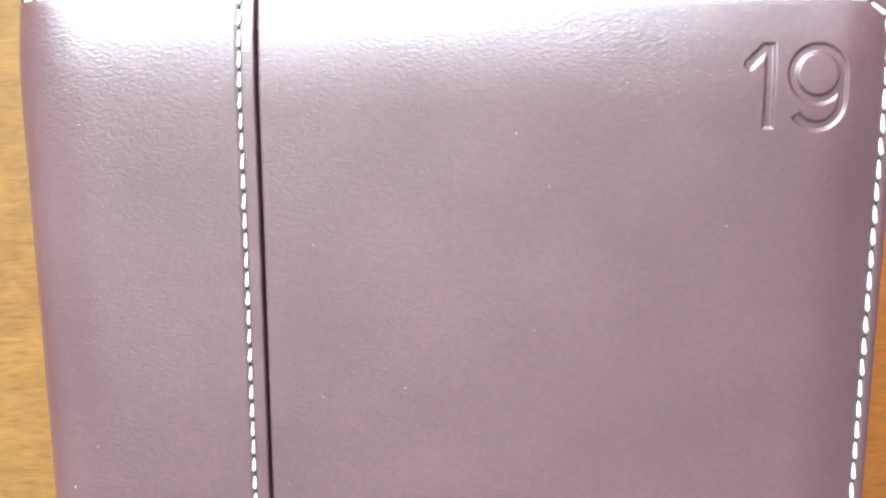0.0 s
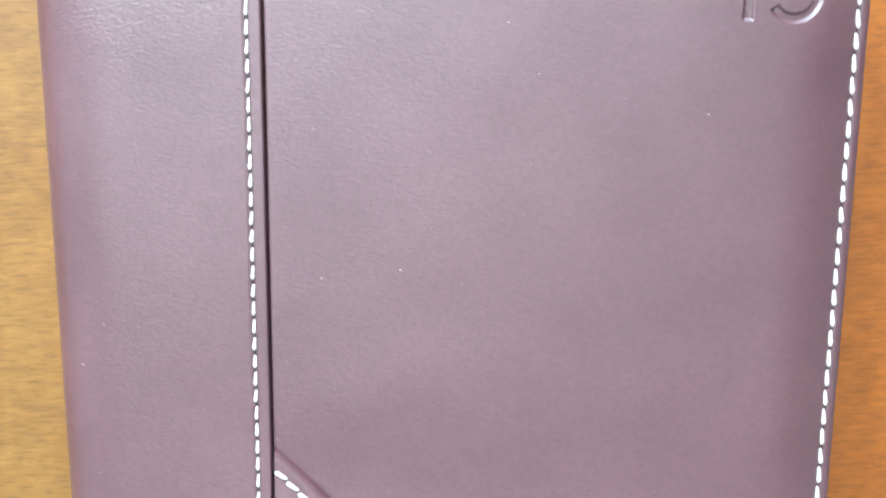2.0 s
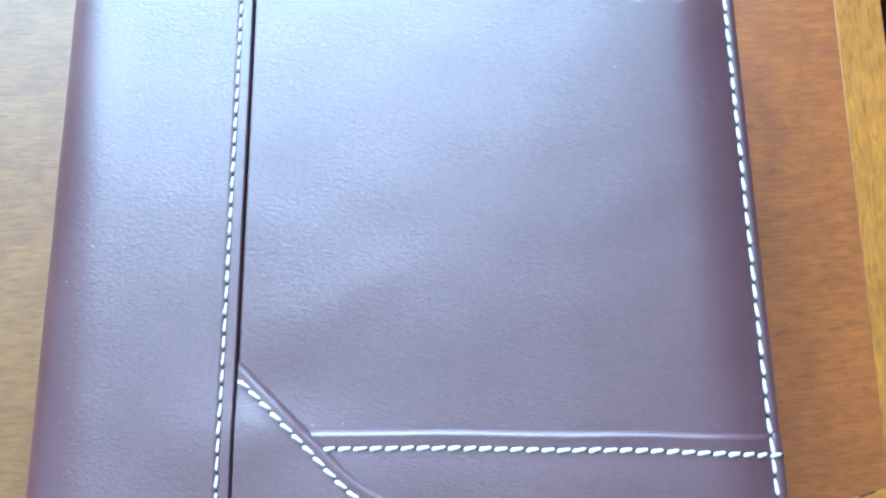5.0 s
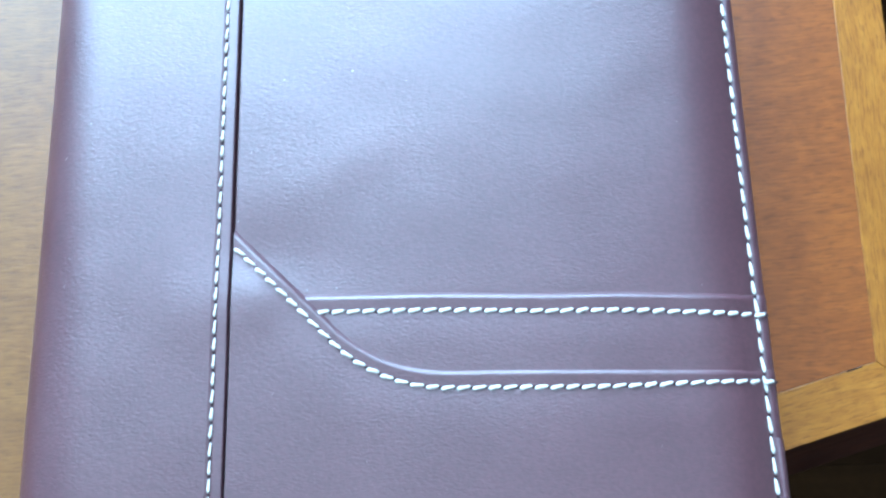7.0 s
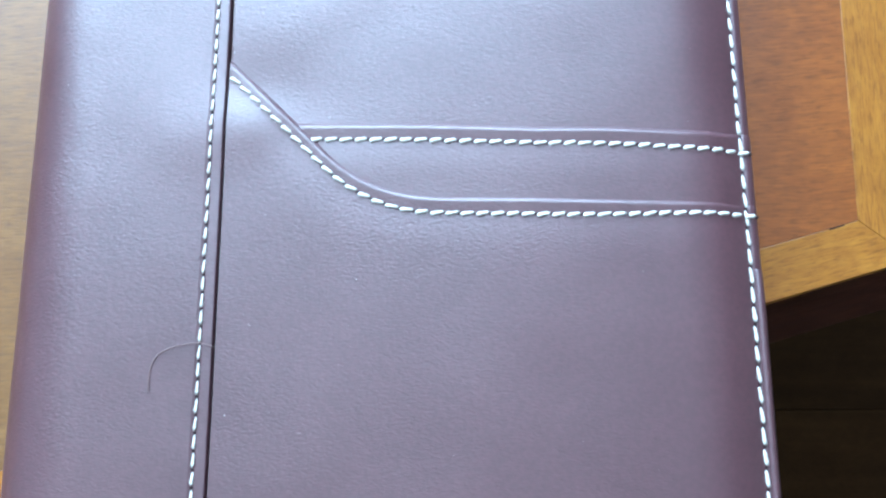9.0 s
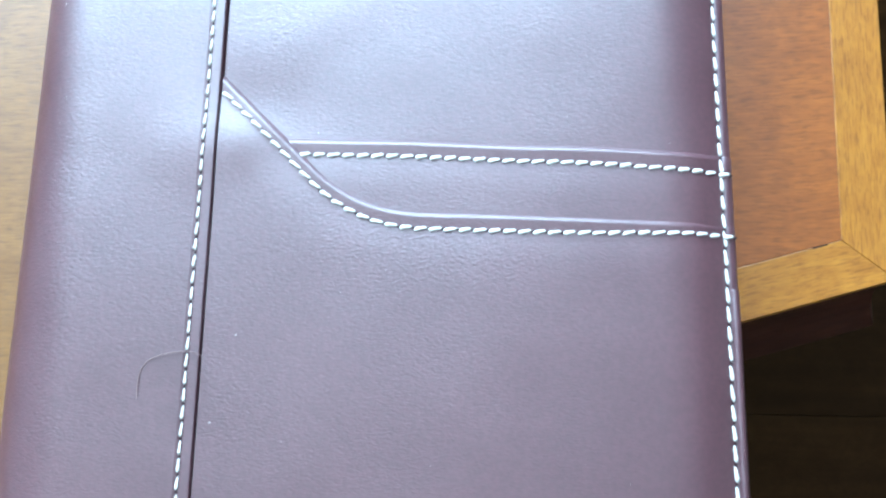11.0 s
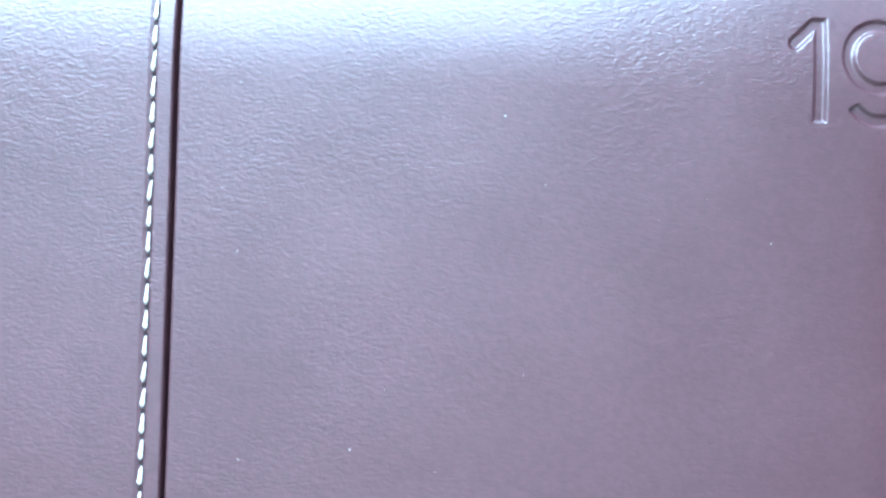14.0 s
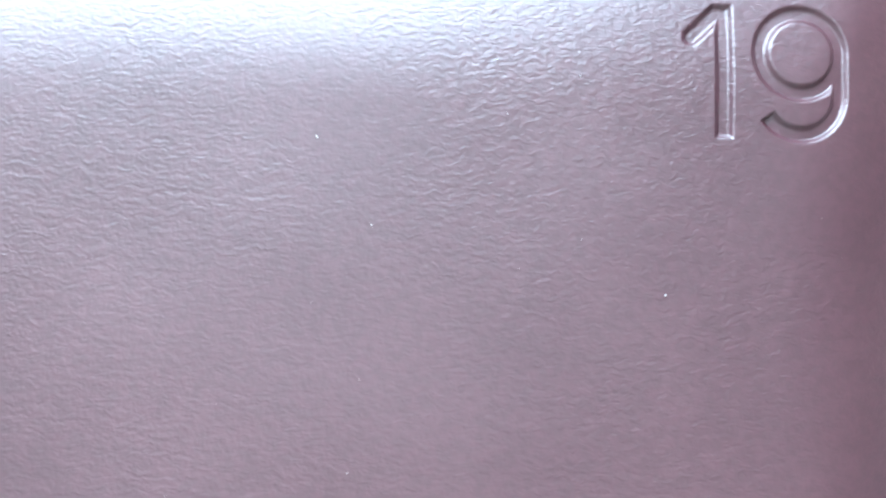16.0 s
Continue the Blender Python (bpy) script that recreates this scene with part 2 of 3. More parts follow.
# ------------------------------------------------------------------ table
TA = Vector((0.1979, 0.0907))                              # corner beside the diary
SIDE = Vector((0.0229, 1.0)).normalized()
FRONT = Vector((-math.cos(radians(16.2)), -math.sin(radians(16.2))))
TB, TD = TA + SIDE * 0.56, TA + FRONT * 0.60
TC = Vector((-0.40, 0.66))


def inset(poly, d):
    """The polygon (counterclockwise) moved inward by d."""
    out = []
    for i, p in enumerate(poly):
        a, b = poly[i - 1], poly[(i + 1) % len(poly)]
        e, f = (p - a).normalized(), (b - p).normalized()
        n1, n2 = Vector((-e.y, e.x)), Vector((-f.y, f.x))
        out.append(p + (n1 + n2) * (d / (1 + n1.dot(n2))))
    return out


def moulding(upper_four, lower_four, z0, z1):
    """A board with mitred ends whose outer face flares outward to its foot in a shallow hollow."""
    bm = bmesh.new()
    rings = []
    for j in range(6):
        t = j / 5
        bow = t ** 1.6
        rings.append([bm.verts.new((*(a.lerp(b, bow)), z1 + (z0 - z1) * t * 0.93)) for a, b in zip(upper_four, lower_four)])
    rings.append([bm.verts.new((v.co.x, v.co.y, z0)) for v in rings[-1]])
    for p, q in zip(rings, rings[1:]):
        for j in range(4):
            bm.faces.new((p[j], p[(j + 1) % 4], q[(j + 1) % 4], q[j]))
    bm.faces.new(rings[0])
    bm.faces.new(rings[-1][::-1])
    bmesh.ops.recalc_face_normals(bm, faces=bm.faces)
    me = bpy.data.meshes.new("moulding")
    bm.to_mesh(me)
    bm.free()
    me.materials.append(DARKWOOD)
    return me


def build_table():
    table = empty("side_table", "small brown veneered wooden table with pale oak lipping", "table")
    outer = [TA, TB, TC, TD]
    inner = inset(outer, 0.0125)
    seam = inset(outer, 0.01254)
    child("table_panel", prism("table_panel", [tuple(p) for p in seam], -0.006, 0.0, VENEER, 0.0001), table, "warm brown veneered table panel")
    mats = (LIP_SIDE, LIP_FRONT, LIP_SIDE, LIP_FRONT)
    for i in range(4):
        a, b, c, d = outer[i], outer[(i + 1) % 4], inner[(i + 1) % 4], inner[i]
        g = (b - a).normalized() * 0.00002
        quad = [tuple(a + g), tuple(b - g), tuple(c - g), tuple(d + g)]
        child("lipping", prism("lipping", quad, -0.006, 0.0, mats[i], 0.0002), table, "pale yellow oak edge strip, mitred at the corner")
    top, foot, back = inset(outer, 0.0006), inset(outer, -0.0082), inset(outer, 0.022)
    for i in range(4):
        k = (i + 1) % 4
        child("moulding", moulding([top[i], top[k], back[k], back[i]], [foot[i], foot[k], back[k], back[i]], -0.034, -0.0062),
              table, "dark reddish moulding flaring out under the edge strip")
    low, low2 = inset(outer, 0.004), inset(outer, 0.024)
    for i in range(4):
        a, b, c, d = low[i], low[(i + 1) % 4], low2[(i + 1) % 4], low2[i]
        child("apron", prism("apron", [tuple(p) for p in (a, b, c, d)], -0.125, -0.0345, DARKWOOD, 0.001), table, "dark stained apron board")
    for p in inset(outer, 0.05):
        child("leg", block("leg", p.x - 0.018, p.x + 0.018, p.y - 0.018, p.y + 0.018, FLOOR, -0.0346, DARKWOOD, 0.003), table)
    # the short split in the veneer beside the mitre
    m = Vector((0.1804, 0.0985))
    u = -FRONT * 0.0019
    w = Vector((-u.y, u.x)).normalized() * 0.00020
    child("split", prism("split", [tuple(m - u - w * 0.6), tuple(m + u - w), tuple(m + u + w * 0.5), tuple(m - u + w)], 0.0, 0.00012, BLACK),
          table, "short black split in the veneer")
    return table


build_table()

# ------------------------------------------------------------------ diary
ZC = 0.0348                       # height of the front cover over the table
XR, YT, YB, RC = 0.1505, 0.2294, 0.0, 0.0090
FLAP = 0.0430
E_ST, E_TOP = 0.0026, 0.0037       # stitching stands this far in from the side and top edges
WIDE = E_ST / E_TOP


def ease(t):
    t = min(1.0, max(0.0, t))
    return t * t * (3 - 2 * t)


def square(t):
    t = min(1.0, max(0.0, t))
    return t * t


def roll(e, width=0.0022, high=0.00050, rim=0.0007, fall=0.0009):
    """Height of a turned edge: round at the rim, a bead, a dip under the stitching."""
    h = -0.00020 * math.exp(-((e - width - 0.0004) / 0.00045) ** 2)
    if e < width:
        h += high * math.sin(math.pi * min(1.0, (e + 0.0006) / (width + 0.0006)))
    if e < rim:
        h -= fall * (1 - math.sqrt(max(0.0, 1 - (1 - e / rim) ** 2)))
    return h


def waves(x, y):
    """Slight unevenness, a slack ridge above the pocket corner and a bulge beside the flap."""
    dx, dy = x - 0.066, y - 0.139
    along, off = dx * 0.86 + dy * 0.51, -dx * 0.51 + dy * 0.86
    ridge = 0.00021 * math.exp(-(along / 0.017) ** 2 - (off / 0.0062) ** 2)
    bulge = 0.00062 * math.exp(-((x - 0.0475) / 0.0065) ** 2 - ((y - 0.1100) / 0.0062) ** 2)
    bulge += 0.00050 * math.exp(-((x - 0.0365) / 0.0085) ** 2 - ((y - 0.1090) / 0.0100) ** 2)
    return ridge + bulge + 0.00022 * noise.noise((x * 26, y * 30, 3.1)) + 0.00010 * noise.noise((x * 60, y * 75, 8.2))


def swell(x, y):
    """The padded cover: it falls away towards its free edges."""
    r = 0.0030 * min(1.13, max(0.0, (0.0180 - (XR - x)) / 0.0154)) ** 2.6
    t = 0.0027 * min(1.0, max(0.0, (0.0222 - (YT - y)) / 0.0185)) ** 2.2
    b = 0.0040 * square((0.0150 - (y - YB)) / 0.0125)
    return ZC - math.sqrt(r * r + t * t + b * b) + waves(x, y)


def rounded(x, y):
    """The rounded outer corners, from the plain rectangle, and the distance from the rim."""
    for cy, sgn in ((YT - RC, 1), (YB + RC, -1)):
        u, v = (x - (XR - RC)) / RC, (y - cy) * sgn / RC
        if u > 0 and v > 0:
            u, v = u * math.sqrt(1 - v * v / 2), v * math.sqrt(1 - u * u / 2)
            return XR - RC + u * RC, cy + v * RC * sgn, RC * (1 - math.hypot(u, v)) * (1 - (1 - WIDE) * (v * v / (u * u + v * v) if sgn > 0 else 0))
    return x, y, min(XR - x, (YT - y) * WIDE, y - YB)


# the debossed year in the corner
C9 = (0.1355, 0.2133)


def seg(px, py, ax, ay, bx, by):
    dx, dy = bx - ax, by - ay
    t = min(1, max(0, ((px - ax) * dx + (py - ay) * dy) / (dx * dx + dy * dy)))
    return math.hypot(px - ax - t * dx, py - ay - t * dy)


def digits(x, y):
    """Distance to the strokes of the digits 1 and 9 (negative inside)."""
    stem = max(abs(x - 0.1275) - 0.00080, abs(y - 0.2113) - 0.0069)
    ax, ay, bx, by = 0.1241, 0.2148, 0.1272, 0.2178
    flag = max(seg(x, y, ax, ay, bx, by) - 0.00085, x - 0.1283, y - 0.2182)
    one = min(stem, flag)
    cx, cy = C9
    ring = abs(math.hypot(x - cx, y - cy) - 0.0042) - 0.00078
    side = seg(x, y, cx + 0.0042, cy, cx + 0.0042, cy - 0.0043) - 0.00078
    dx, dy = x - cx, y - (cy - 0.0043)
    a = math.degrees(math.atan2(dy, dx))
    tail = abs(math.hypot(dx, dy) - 0.0042) - 0.00078 if -146 < a < 0 else 1
    return min(one, ring, side, tail)


def cover_z(x, y):
    """Height of the front panel over a place of the plain rectangle."""
    px, py, e = rounded(x, y)
    z = swell(px, py) + (roll(e) if e < 0.006 else 0.0)
    z -= 0.0007 * math.exp(-((px - 0.052) / 0.011) ** 2 - ((py - 0.117) / 0.0095) ** 2)
    if 0.1222 < x < 0.1425 and 0.2025 < y < 0.2200:
        z -= 0.00056 * ease(0.40 - digits(x, y) / 0.00056)
    return z


def lines(a, b, step, *fine):
    """Stations from a to b, closer in the given stretches (from, to, step)."""
    s = set(np.round(np.arange(a, b, step), 6)) | {a, b}
    for f0, f1, st in fine:
        s |= set(np.round(np.arange(f0, f1, st), 6))
    s = sorted(s)
    out = [s[0]]
    for v in s[1:]:
        if v - out[-1] > 0.00008:
            out.append(v)
    out[-1] = b
    return [float(v) for v in out]


diary = empty("diary", "closed burgundy leather diary with cream stitching on the table", "diary")


def front_panel():
    xs = lines(FLAP + 0.0002, XR, 0.0020, (FLAP + 0.0002, FLAP + 0.0012, 0.00009), (FLAP + 0.0012, FLAP + 0.003, 0.0003), (0.1226, 0.1420, 0.00014), (XR - 0.006, XR, 0.00025))
    ys = lines(YB, YT, 0.0022, (YB, YB + 0.006, 0.0004), (0.2030, 0.2196, 0.00014), (YT - 0.006, YT, 0.00025))
    rows = []
    for j, y in enumerate([ys[0]] + ys + [ys[-1]]):
        row = []
        for i, x in enumerate([xs[0]] + xs + [xs[-1]]):
            z = cover_z(x, y)
            d = x - xs[0]
            if d < 0.00045:
                z -= 0.0010 * (1 - math.sqrt(max(0.0, 1 - (1 - d / 0.00045) ** 2)))
            if j in (0, len(ys) + 1) or i in (0, len(xs) + 1):
                z -= 0.0030
            px, py, _ = rounded(x, y)
            row.append((px, py, z))
        rows.append(row)
    return child("front_panel", sheet("front_panel", rows, LEATHER), diary, "burgundy leather front panel debossed with 19")


panel = front_panel()


def flap_panel():
    """The strip that wraps the spine and overlaps the front panel with a turned edge."""
    prof = [(0.0030, -ZC + 0.0006), (0.0008, -0.030), (-0.0004, -0.024)]
    for k in range(0, 25):
        a = math.pi - math.pi / 2 * k / 24
        prof.append((0.0164 + 0.0170 * math.cos(a), -0.0130 + 0.0130 * math.sin(a)))
    prof += [(x, 0.0) for x in lines(0.0166, FLAP - 0.0050, 0.0020)[1:]]
    edge = []
    for e in lines(0.0, 0.0045, 0.00012)[::-1]:
        edge.append((FLAP - 0.0002 - e, roll(e, 0.0023, 0.00006, 0.0003, 0.0004)))
    prof += edge + [(FLAP - 0.0001, -0.0022)]
    ys = lines(YB, YT, 0.0022, (YB, YB + 0.006, 0.0004), (YT - 0.020, YT, 0.0006), (YT - 0.006, YT, 0.00025))
    rows = []
    for j, y in enumerate([ys[0]] + ys + [ys[-1]]):
        e = min((YT - y) * WIDE, y - YB)
        row = []
        for x, dz in prof:
            k = ease((dz + 0.030) / 0.022)
            z = swell(x, y) + 0.00025 + dz + (roll(e) if e < 0.006 else 0.0) * k
            if dz < -0.006:
                z += (ZC - swell(x, y)) * (1 - k)
            if j in (0, len(ys) + 1) and dz > -0.02:
                z -= 0.0030
            shear = 0.0011 * (1 - y / YT) * ease((0.014 - x) / 0.012)
            row.append((x + shear, y, max(0.0004, z)))
        rows.append(row)
    return child("spine_flap", sheet("spine_flap", rows, LEATHER), diary, "smooth leather strip folded round the spine")


flap = flap_panel()


def edge_lower(x):
    """Upper edge of the slanted lower pocket."""
    xa, ya, xb, yb, xc, yc = 0.0428, 0.1257, 0.0640, 0.1049, 0.0860, 0.0959
    if x < xb:
        return ya + (yb - ya) * (x - xa) / (xb - xa)
    if x < xc:
        t = (x - xb) / (xc - xb)
        s0, s1 = (yb - ya) / (xb - xa) * (xc - xb), -0.045 * (xc - xb)
        return (2 * t**3 - 3 * t**2 + 1) * yb + (t**3 - 2 * t**2 + t) * s0 + (3 * t**2 - 2 * t**3) * yc + (t**3 - t**2) * s1
    return yc - 0.0010 * ease((x - xc) / 0.075) - 0.0002 * (x - xc) / 0.06


def edge_upper(x):
    """Upper edge of the straight pocket behind it."""
    return 0.1113 - 0.0007 * ease((x - 0.08) / 0.03) - 0.0008 * ease((x - 0.115) / 0.03)


def lip(d, rim=0.0013, fall=0.0009, seam=0.0034, dip=0.00022, back=0.0065):
    """Height over a turned pocket edge: a round rim, falling to the seam and swelling again below it."""
    if d < rim:
        return -fall * (1 - d / rim) ** 2
    if d < seam:
        return -dip * (d - rim) / (seam - rim)
    return -dip * (1 - ease((d - seam) / back))


def pocket(name, edge, x0, lift, low, label):
    xs = lines(x0, XR, 0.0011, (XR - 0.004, XR, 0.0003))
    ds = lines(0.0, 0.0050, 0.00022, (0.0, 0.0011, 0.0001)) + [0.0062, 0.008, 0.0105]
    rows = []
    n = 26
    for x in xs:
        y0 = edge(x)
        slope = (edge(x + 0.0004) - edge(x - 0.0004)) / 0.0008
        k = math.sqrt(1 + slope * slope)
        fade = 1 - 0.45 * ease((x - (XR - 0.010)) / 0.008)

        def height(y, d):
            yy = min(y, YT - 0.001)
            e = min(XR - x, yy - YB)
            z = swell(x, yy) + lift * fade + lip(d) * (1 - 0.8 * ease((x - (XR - 0.006)) / 0.004))
            return z + (roll(e) if e < 0.006 else 0.0)

        row = [(x, y0 + 0.0001, height(y0, 0) - 0.0022)]
        for d in ds:
            row.append((x, y0 - d * k, height(y0 - d * k, d)))
        ya = y0 - ds[-1] * k
        for i in range(1, n + 1):
            y = ya + (low - ya) * (i / n)
            row.append((x, y, height(y, 0.02)))
        if low <= YB:
            row.append((x, YB, height(YB, 0.02) - 0.003))
        rows.append([(*rounded(p[0], p[1])[:2], p[2]) for p in row])
    last = [(p[0] + 0.00005, p[1], p[2] - 0.0025) for p in rows[-1]]
    rows.append(last)
    return child(name, sheet(name, rows[::-1], LEATHER), diary, label)


upper = pocket("upper_pocket", edge_upper, 0.0560, 0.0010, 0.080, "leather pocket with a straight rolled lip")
lower = pocket("lower_pocket", edge_lower, 0.0436, 0.0015, YB, "leather pocket with a slanted rolled lip")



def edge_fold():
    """The turned-over leather along the lower part of the free edge."""
    prof = [(-0.0019, -0.0003), (-0.0016, 0.0001), (-0.0011, 0.0002), (-0.0006, 0.0000), (-0.0002, -0.0005), (0.0001, -0.0012), (0.0001, -0.0034)]
    rows = []
    ys = lines(0.010, 0.0815, 0.003, (0.0805, 0.0815, 0.0002))
    for j, y in enumerate(ys + [ys[-1]]):
        base = swell(XR - E_ST, y) + 0.0011 - 0.0003 * ease((y - 0.0765) / 0.005)
        low = 0.0009 if j == len(ys) else 0.0
        rows.append([(XR + dx, y, base + dz - low) for dx, dz in prof])
    return child("edge_fold", sheet("edge_fold", [r[::-1] for r in rows], LEATHER), diary, "turned leather fold along the free edge")


edge_fold()
child("back_cover", prism("back_cover", [(0.004, YB), (XR, YB), (XR, YT), (0.004, YT)], 0.0, 0.0035, LEATHER, 0.001), diary)
child("page_block", block("page_block", 0.006, XR - 0.006, YB + 0.005, YT - 0.008, 0.0035, 0.0270, PAPER, 0.0008), diary, "thick block of cream pages")


# ------------------------------------------------------------------ stitching
def stitch_mesh(length, width, wedge, skew):
    """One thread stitch: a plump, twisted and tapering bead along x."""
    verts, faces = [], []
    n, k = 9, 8
    for i in range(n):
        t = i / (n - 1)
        u = 2 * t - 1
        r = width / 2 * max(0.12, (1 - abs(u) ** 4.0) ** 0.6) * (1.16 - wedge * t)
        side = skew * width * u
        for j in range(k):
            a = 2 * math.pi * j / k
            twist = 1 + 0.10 * math.sin(2 * a + 9 * t)
            verts.append((u * 0.5 * length, side + r * twist * math.cos(a), 0.70 * r * math.sin(a) - 0.16 * width * u * u))
    for i in range(n - 1):
        for j in range(k):
            faces.append((i * k + j, i * k + (j + 1) % k, (i + 1) * k + (j + 1) % k, (i + 1) * k + j))
    faces.append(tuple(range(k))[::-1])
    faces.append(tuple((n - 1) * k + j for j in range(k)))
    return mesh_of("stitch", verts, faces, THREAD)


NEEDLE_HOLE = mesh_of("needle_hole", [(0.00034 * math.cos(2 * math.pi * j / 8), 0.00034 * math.sin(2 * math.pi * j / 8), z) for z in (0.0, -0.0006) for j in range(8)],
                      [tuple(range(8))] + [(j, 8 + j, 8 + (j + 1) % 8, (j + 1) % 8) for j in range(8)], HOLE, False)


def run(path, pitch, parent, height, meshes, lean=0.0, wobble=0.05):
    """Stitches one by one along a line of points, with a dark needle hole between each two."""
    lengths = [0.0]
    for a, b in zip(path, path[1:]):
        lengths.append(lengths[-1] + math.dist(a, b))

    def at(s):
        for i in range(len(path) - 1):
            if s <= lengths[i + 1] or i == len(path) - 2:
                t = (s - lengths[i]) / (lengths[i + 1] - lengths[i])
                a, b = path[i], path[i + 1]
                return (a[0] + (b[0] - a[0]) * t, a[1] + (b[1] - a[1]) * t)

    rnd = random.Random(int(pitch * 1e6) + len(path))
    count = int(lengths[-1] / pitch)
    for i in range(count):
        s = (i + 0.5) * pitch
        (ax, ay), (bx, by) = at(s - pitch * 0.40), at(s + pitch * 0.40)
        az, bz = height(ax, ay), height(bx, by)
        c = Vector(((ax + bx) / 2, (ay + by) / 2, max((az + bz) / 2, height((ax + bx) / 2, (ay + by) / 2)) + 0.00030))
        d = (Vector((bx, by, bz)) - Vector((ax, ay, az))).normalized()
        up = Vector((0, 0, 1))
        side = up.cross(d).normalized()
        m = Matrix((d, side, d.cross(side))).transposed().to_4x4()
        ob = new("stitch", rnd.choice(meshes))
        ob.parent = parent
        ob.matrix_basis = Matrix.Translation(c) @ m @ pose(0, 0, 0, rnd.uniform(-14, 14), 0, lean * (0.4 + 1.2 * abs(d.x)) + rnd.uniform(-1, 1) * wobble * 57)
        hx, hy = at(min(lengths[-1], s + pitch * 0.5))
        hz = height(hx, hy) + 0.00012
        hole = new("needle_hole", NEEDLE_HOLE)
        hole.parent = parent
        hole.matrix_basis = pose(hx, hy, hz, 0, 0, rnd.uniform(0, 360))


LONG = [stitch_mesh(0.0033 * k, 0.00078 * w, 0.5, 0.16) for k, w in ((1.0, 1.0), (0.96, 1.08), (1.04, 0.94))]
MID = [stitch_mesh(0.0026 * k, 0.00064 * w, 0.65, -0.10) for k, w in ((1.0, 1.0), (0.95, 1.1), (1.05, 0.92))]
SHORT = [stitch_mesh(0.0027 * k, 0.00080 * w, 0.45, 0.19) for k, w in ((1.0, 1.0), (0.95, 1.08), (1.05, 0.94))]

# right and top seam in one run, round the corner
XS, YS = XR - E_ST, YT - E_TOP
rim = [(XS, 0.012 + 0.002 * i) for i in range(int((YS - 0.0065 - 0.012) / 0.002))]
for i in range(0, 10):
    a = math.pi / 2 * i / 9
    rim.append((XS - 0.0064 + 0.0064 * math.cos(a), YS - 0.0064 + 0.0064 * math.sin(a)))
rim += [(XS - 0.0074 - 0.002 * i, YS) for i in range(71)]


def spine_drop(x):
    """How far the round of the spine lies under the flat of the flap."""
    return 0.0 if x > 0.0164 else -0.0130 + 0.0130 * math.sqrt(max(0.0, 1 - ((0.0164 - x) / 0.0170) ** 2))


def rim_z(x, y):
    z = swell(x, y) - 0.0003
    if x > XR - 0.006 and y < edge_upper(x):
        z = swell(x, y) + 0.0015 * 0.55 - 0.0002 if y < edge_lower(x) else z + 0.0010 * 0.55
    return z


run([p for p in rim if p[0] > FLAP], 0.0039, panel, rim_z, LONG, 2)
run([p for p in rim if p[0] <= FLAP - 0.001], 0.0039, flap, lambda x, y: swell(x, y) - 0.0001 + spine_drop(x), LONG, 2)
def flap_z(x, y):
    e = (YT - y) * WIDE
    return swell(x, y) + 0.0001 + (roll(max(e, 0.0004)) + 0.0003 if e < 0.0022 else 0.0)


run([(FLAP - 0.0027, 0.003 + 0.002 * i) for i in range(114)], 0.00335, flap, flap_z, MID, -3)


def lip_line(edge, x0, x1, off, slant, last):
    """The seam under a lip; its distance from the lip changes along the slant and towards the free edge."""
    out = []
    for x in lines(x0, x1, 0.0012):
        s = (edge(x + 0.0004) - edge(x - 0.0004)) / 0.0008
        k = math.sqrt(1 + s * s)
        o = slant + (off - slant) * ease((x - 0.056) / 0.028) + (last - off) * ease((x - 0.108) / 0.042)
        out.append((x + o * s / k, edge(x) - o / k))
    return out


def pocket_z(lift):
    def height(x, y):
        e = max(0.0005, XR - x)
        return swell(x, y) + lift * (1 - 0.45 * ease((x - (XR - 0.010)) / 0.008)) - 0.00026 + (roll(e) + 0.0004 if e < 0.003 else 0.0)
    return height


run(lip_line(edge_upper, 0.0600, 0.1506, 0.0037, 0.0037, 0.0041), 0.0030, upper, pocket_z(0.0010), SHORT, 3)
run([p for p in lip_line(edge_lower, 0.0432, 0.1506, 0.0037, 0.0026, 0.0024) if p[0] > FLAP], 0.0030, lower, pocket_z(0.0015), SHORT, 3)

# ------------------------------------------------------------------ hair and dust on the cover
def tube(name, pts, radius, mat):
    cu = bpy.data.curves.new(name, "CURVE")
    cu.dimensions, cu.bevel_depth, cu.bevel_resolution = "3D", radius, 2
    sp = cu.splines.new("NURBS")
    sp.points.add(len(pts) - 1)
    for p, q in zip(sp.points, pts):
        p.co = (*q, 1)
    sp.use_endpoint_u, sp.order_u = True, 4
    cu.materials.append(mat)
    ob = new(name, cu)
    me = bpy.data.meshes.new_from_object(ob)
    bpy.data.objects.remove(ob)
    return me


hz = ZC + 0.0006
tagged(new("hair", tube("hair", [(0.0312, 0.0575, hz), (0.0309, 0.0625, hz), (0.0325, 0.0652, hz), (0.0371, 0.0664, hz + 0.0003),
                                 (0.0400, 0.0667, hz + 0.0008), (0.0418, 0.0667, hz + 0.0004), (0.0436, 0.0657, hz + 0.0003)], 0.00009, HAIR)),
       "single fine curved hair lying on the leather", "hair")


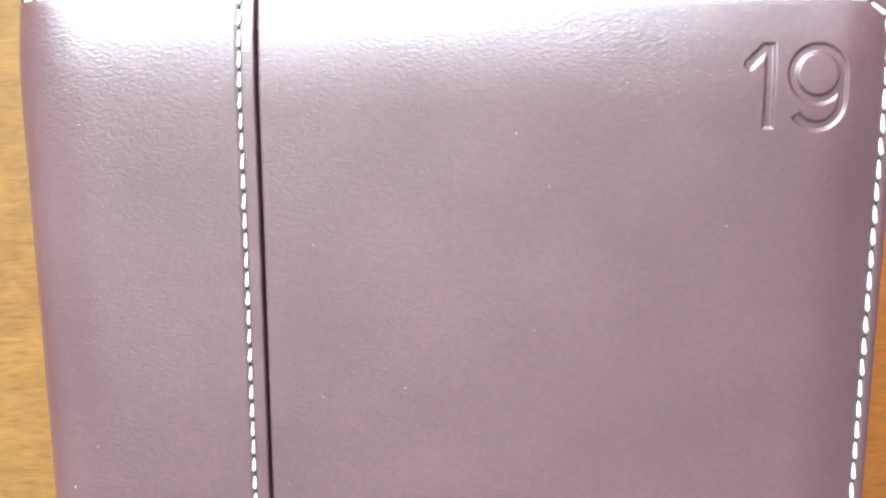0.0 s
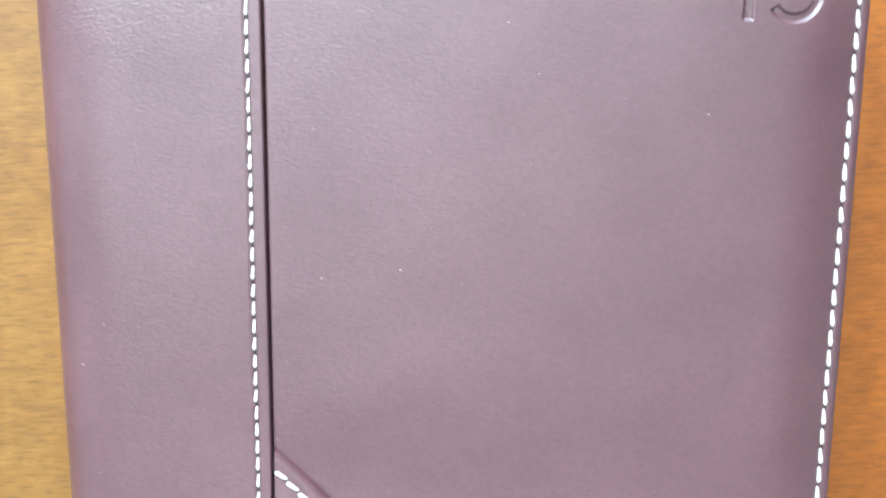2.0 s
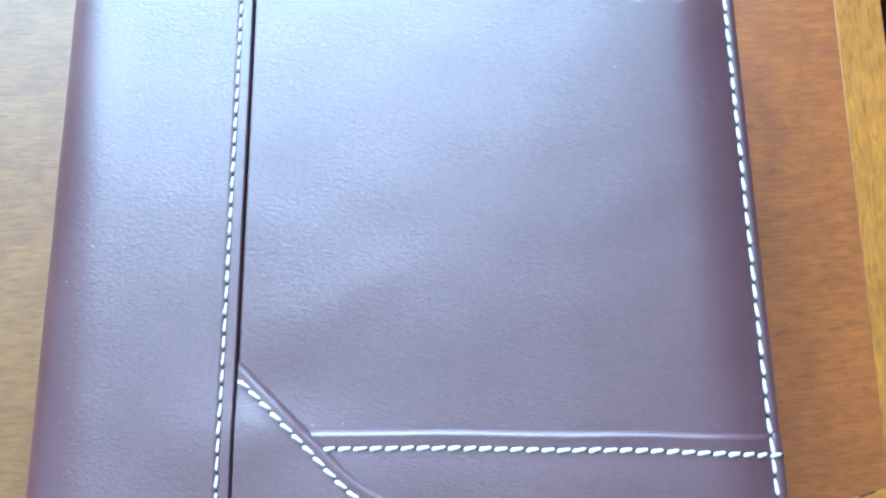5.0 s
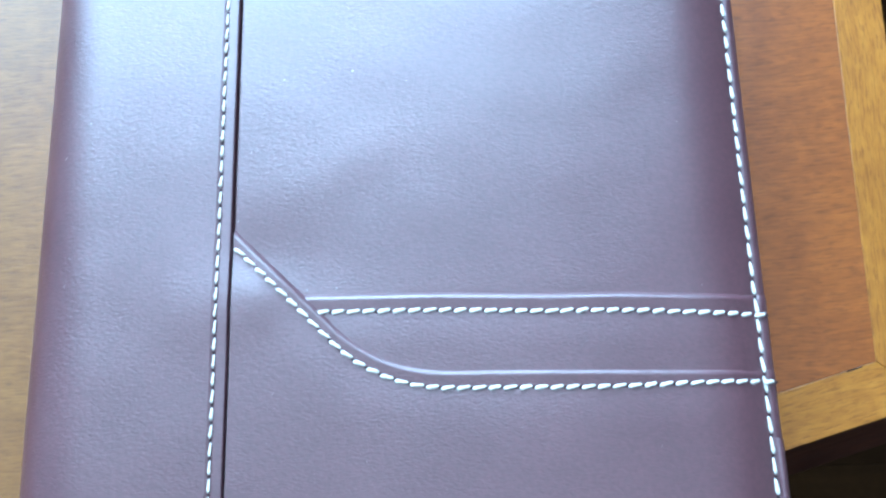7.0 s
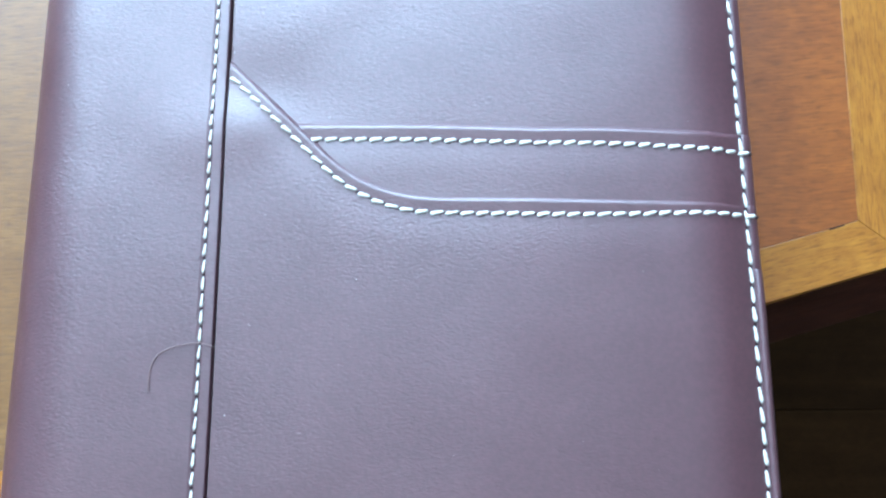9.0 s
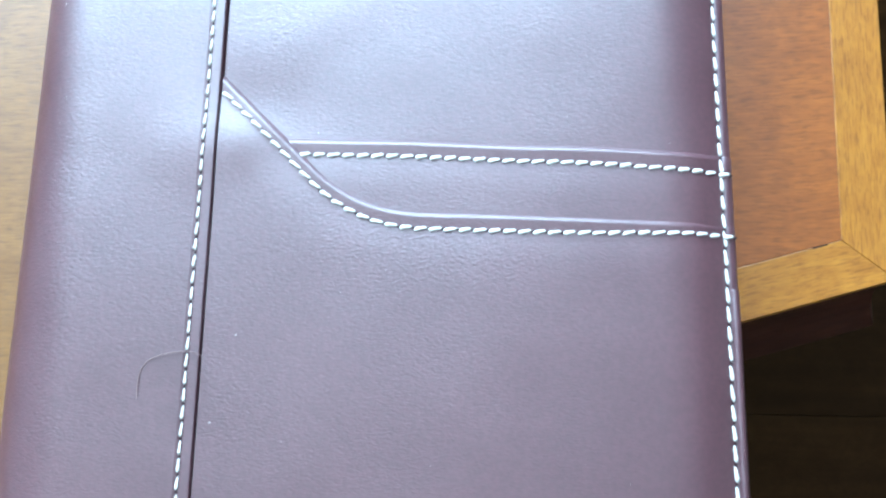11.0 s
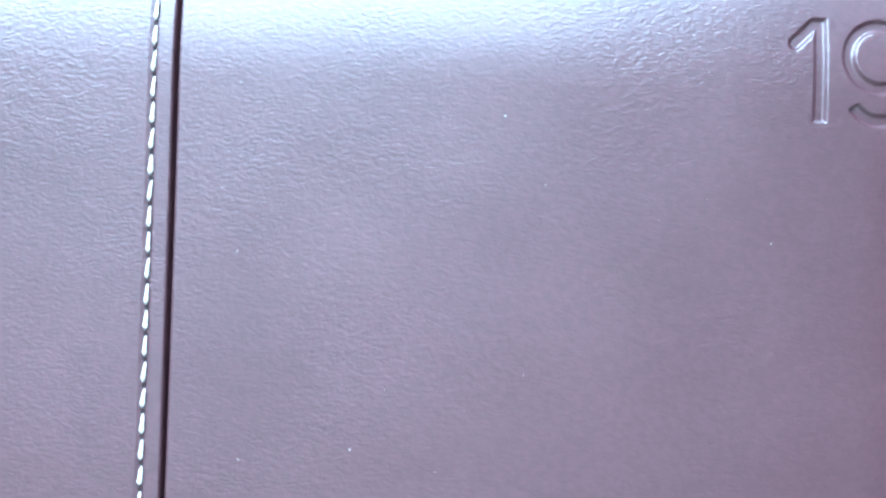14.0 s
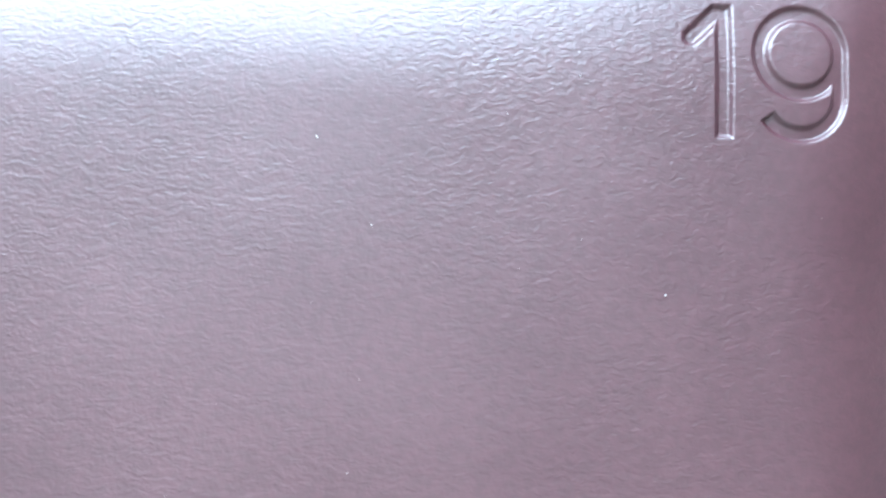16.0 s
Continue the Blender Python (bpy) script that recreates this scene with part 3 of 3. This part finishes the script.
def dust():
    rnd = random.Random(5)
    verts, faces = [], []
    spots = [(0.0527, 0.1578), (0.0671, 0.1595), (0.0859, 0.2036), (0.1215, 0.1881), (0.0127, 0.1487), (0.0082, 0.1411),
             (0.0915, 0.1948), (0.0517, 0.1848), (0.0640, 0.1125), (0.0582, 0.1122), (0.0500, 0.0700), (0.0460, 0.0530), (0.0440, 0.1268)]
    spots += [(rnd.uniform(0.006, 0.14), rnd.uniform(0.02, 0.222)) for _ in range(70)]
    for i, (x, y) in enumerate(spots):
        r = rnd.uniform(0.00009, 0.00014) if i < 13 else rnd.uniform(0.00003, 0.00009)
        z = swell(x, y) + 0.0002
        if x > FLAP and y < edge_lower(x):
            z += 0.0015
        elif x > 0.056 and y < edge_upper(x):
            z += 0.0010
        a, s = rnd.uniform(0, 3.1), rnd.uniform(0.5, 1.0)
        o = len(verts)
        for j in range(6):
            t = j * math.pi / 3
            u, v = r * math.cos(t) * 1.3, r * s * math.sin(t)
            verts.append((x + u * math.cos(a) - v * math.sin(a), y + u * math.sin(a) + v * math.cos(a), z))
        verts += [(x, y, z + r * 0.7), (x, y, z - r * 0.7)]
        for j in range(6):
            faces += [(o + j, o + (j + 1) % 6, o + 6), (o + (j + 1) % 6, o + j, o + 7)]
    tagged(new("dust", mesh_of("dust", verts, faces, DUST)), "scattered pale specks of dust on the leather cover", "dust", kind="stuff")


dust()

# ------------------------------------------------------------------ parquet floor
floor = structure("floor", block("floor", RX0, RX1, RY0, RY1, FLOOR - 0.06, FLOOR - 0.012, BLACK), "dark brown wooden parquet floor", "floor")
PLANK = block("plank", -0.4498, 0.4498, -0.0698, 0.0698, -0.012, 0.0, PARQUET, 0.0005)
HALF_PLANK = block("half_plank", -0.2248, 0.2248, -0.0698, 0.0698, -0.012, 0.0, PARQUET, 0.0005)
for r in range(21):
    row = [(PLANK, -1.55 + 0.9 * c) for c in range(5)]
    if r % 2 == 0:
        row = [(HALF_PLANK, -1.775)] + [(PLANK, -1.1 + 0.9 * c) for c in range(4)] + [(HALF_PLANK, 2.275)]
    for me, x in row:
        ob = new("plank", me)
        ob.parent = floor
        ob.matrix_basis = pose(x, -1.94 + 0.14 * r, FLOOR)
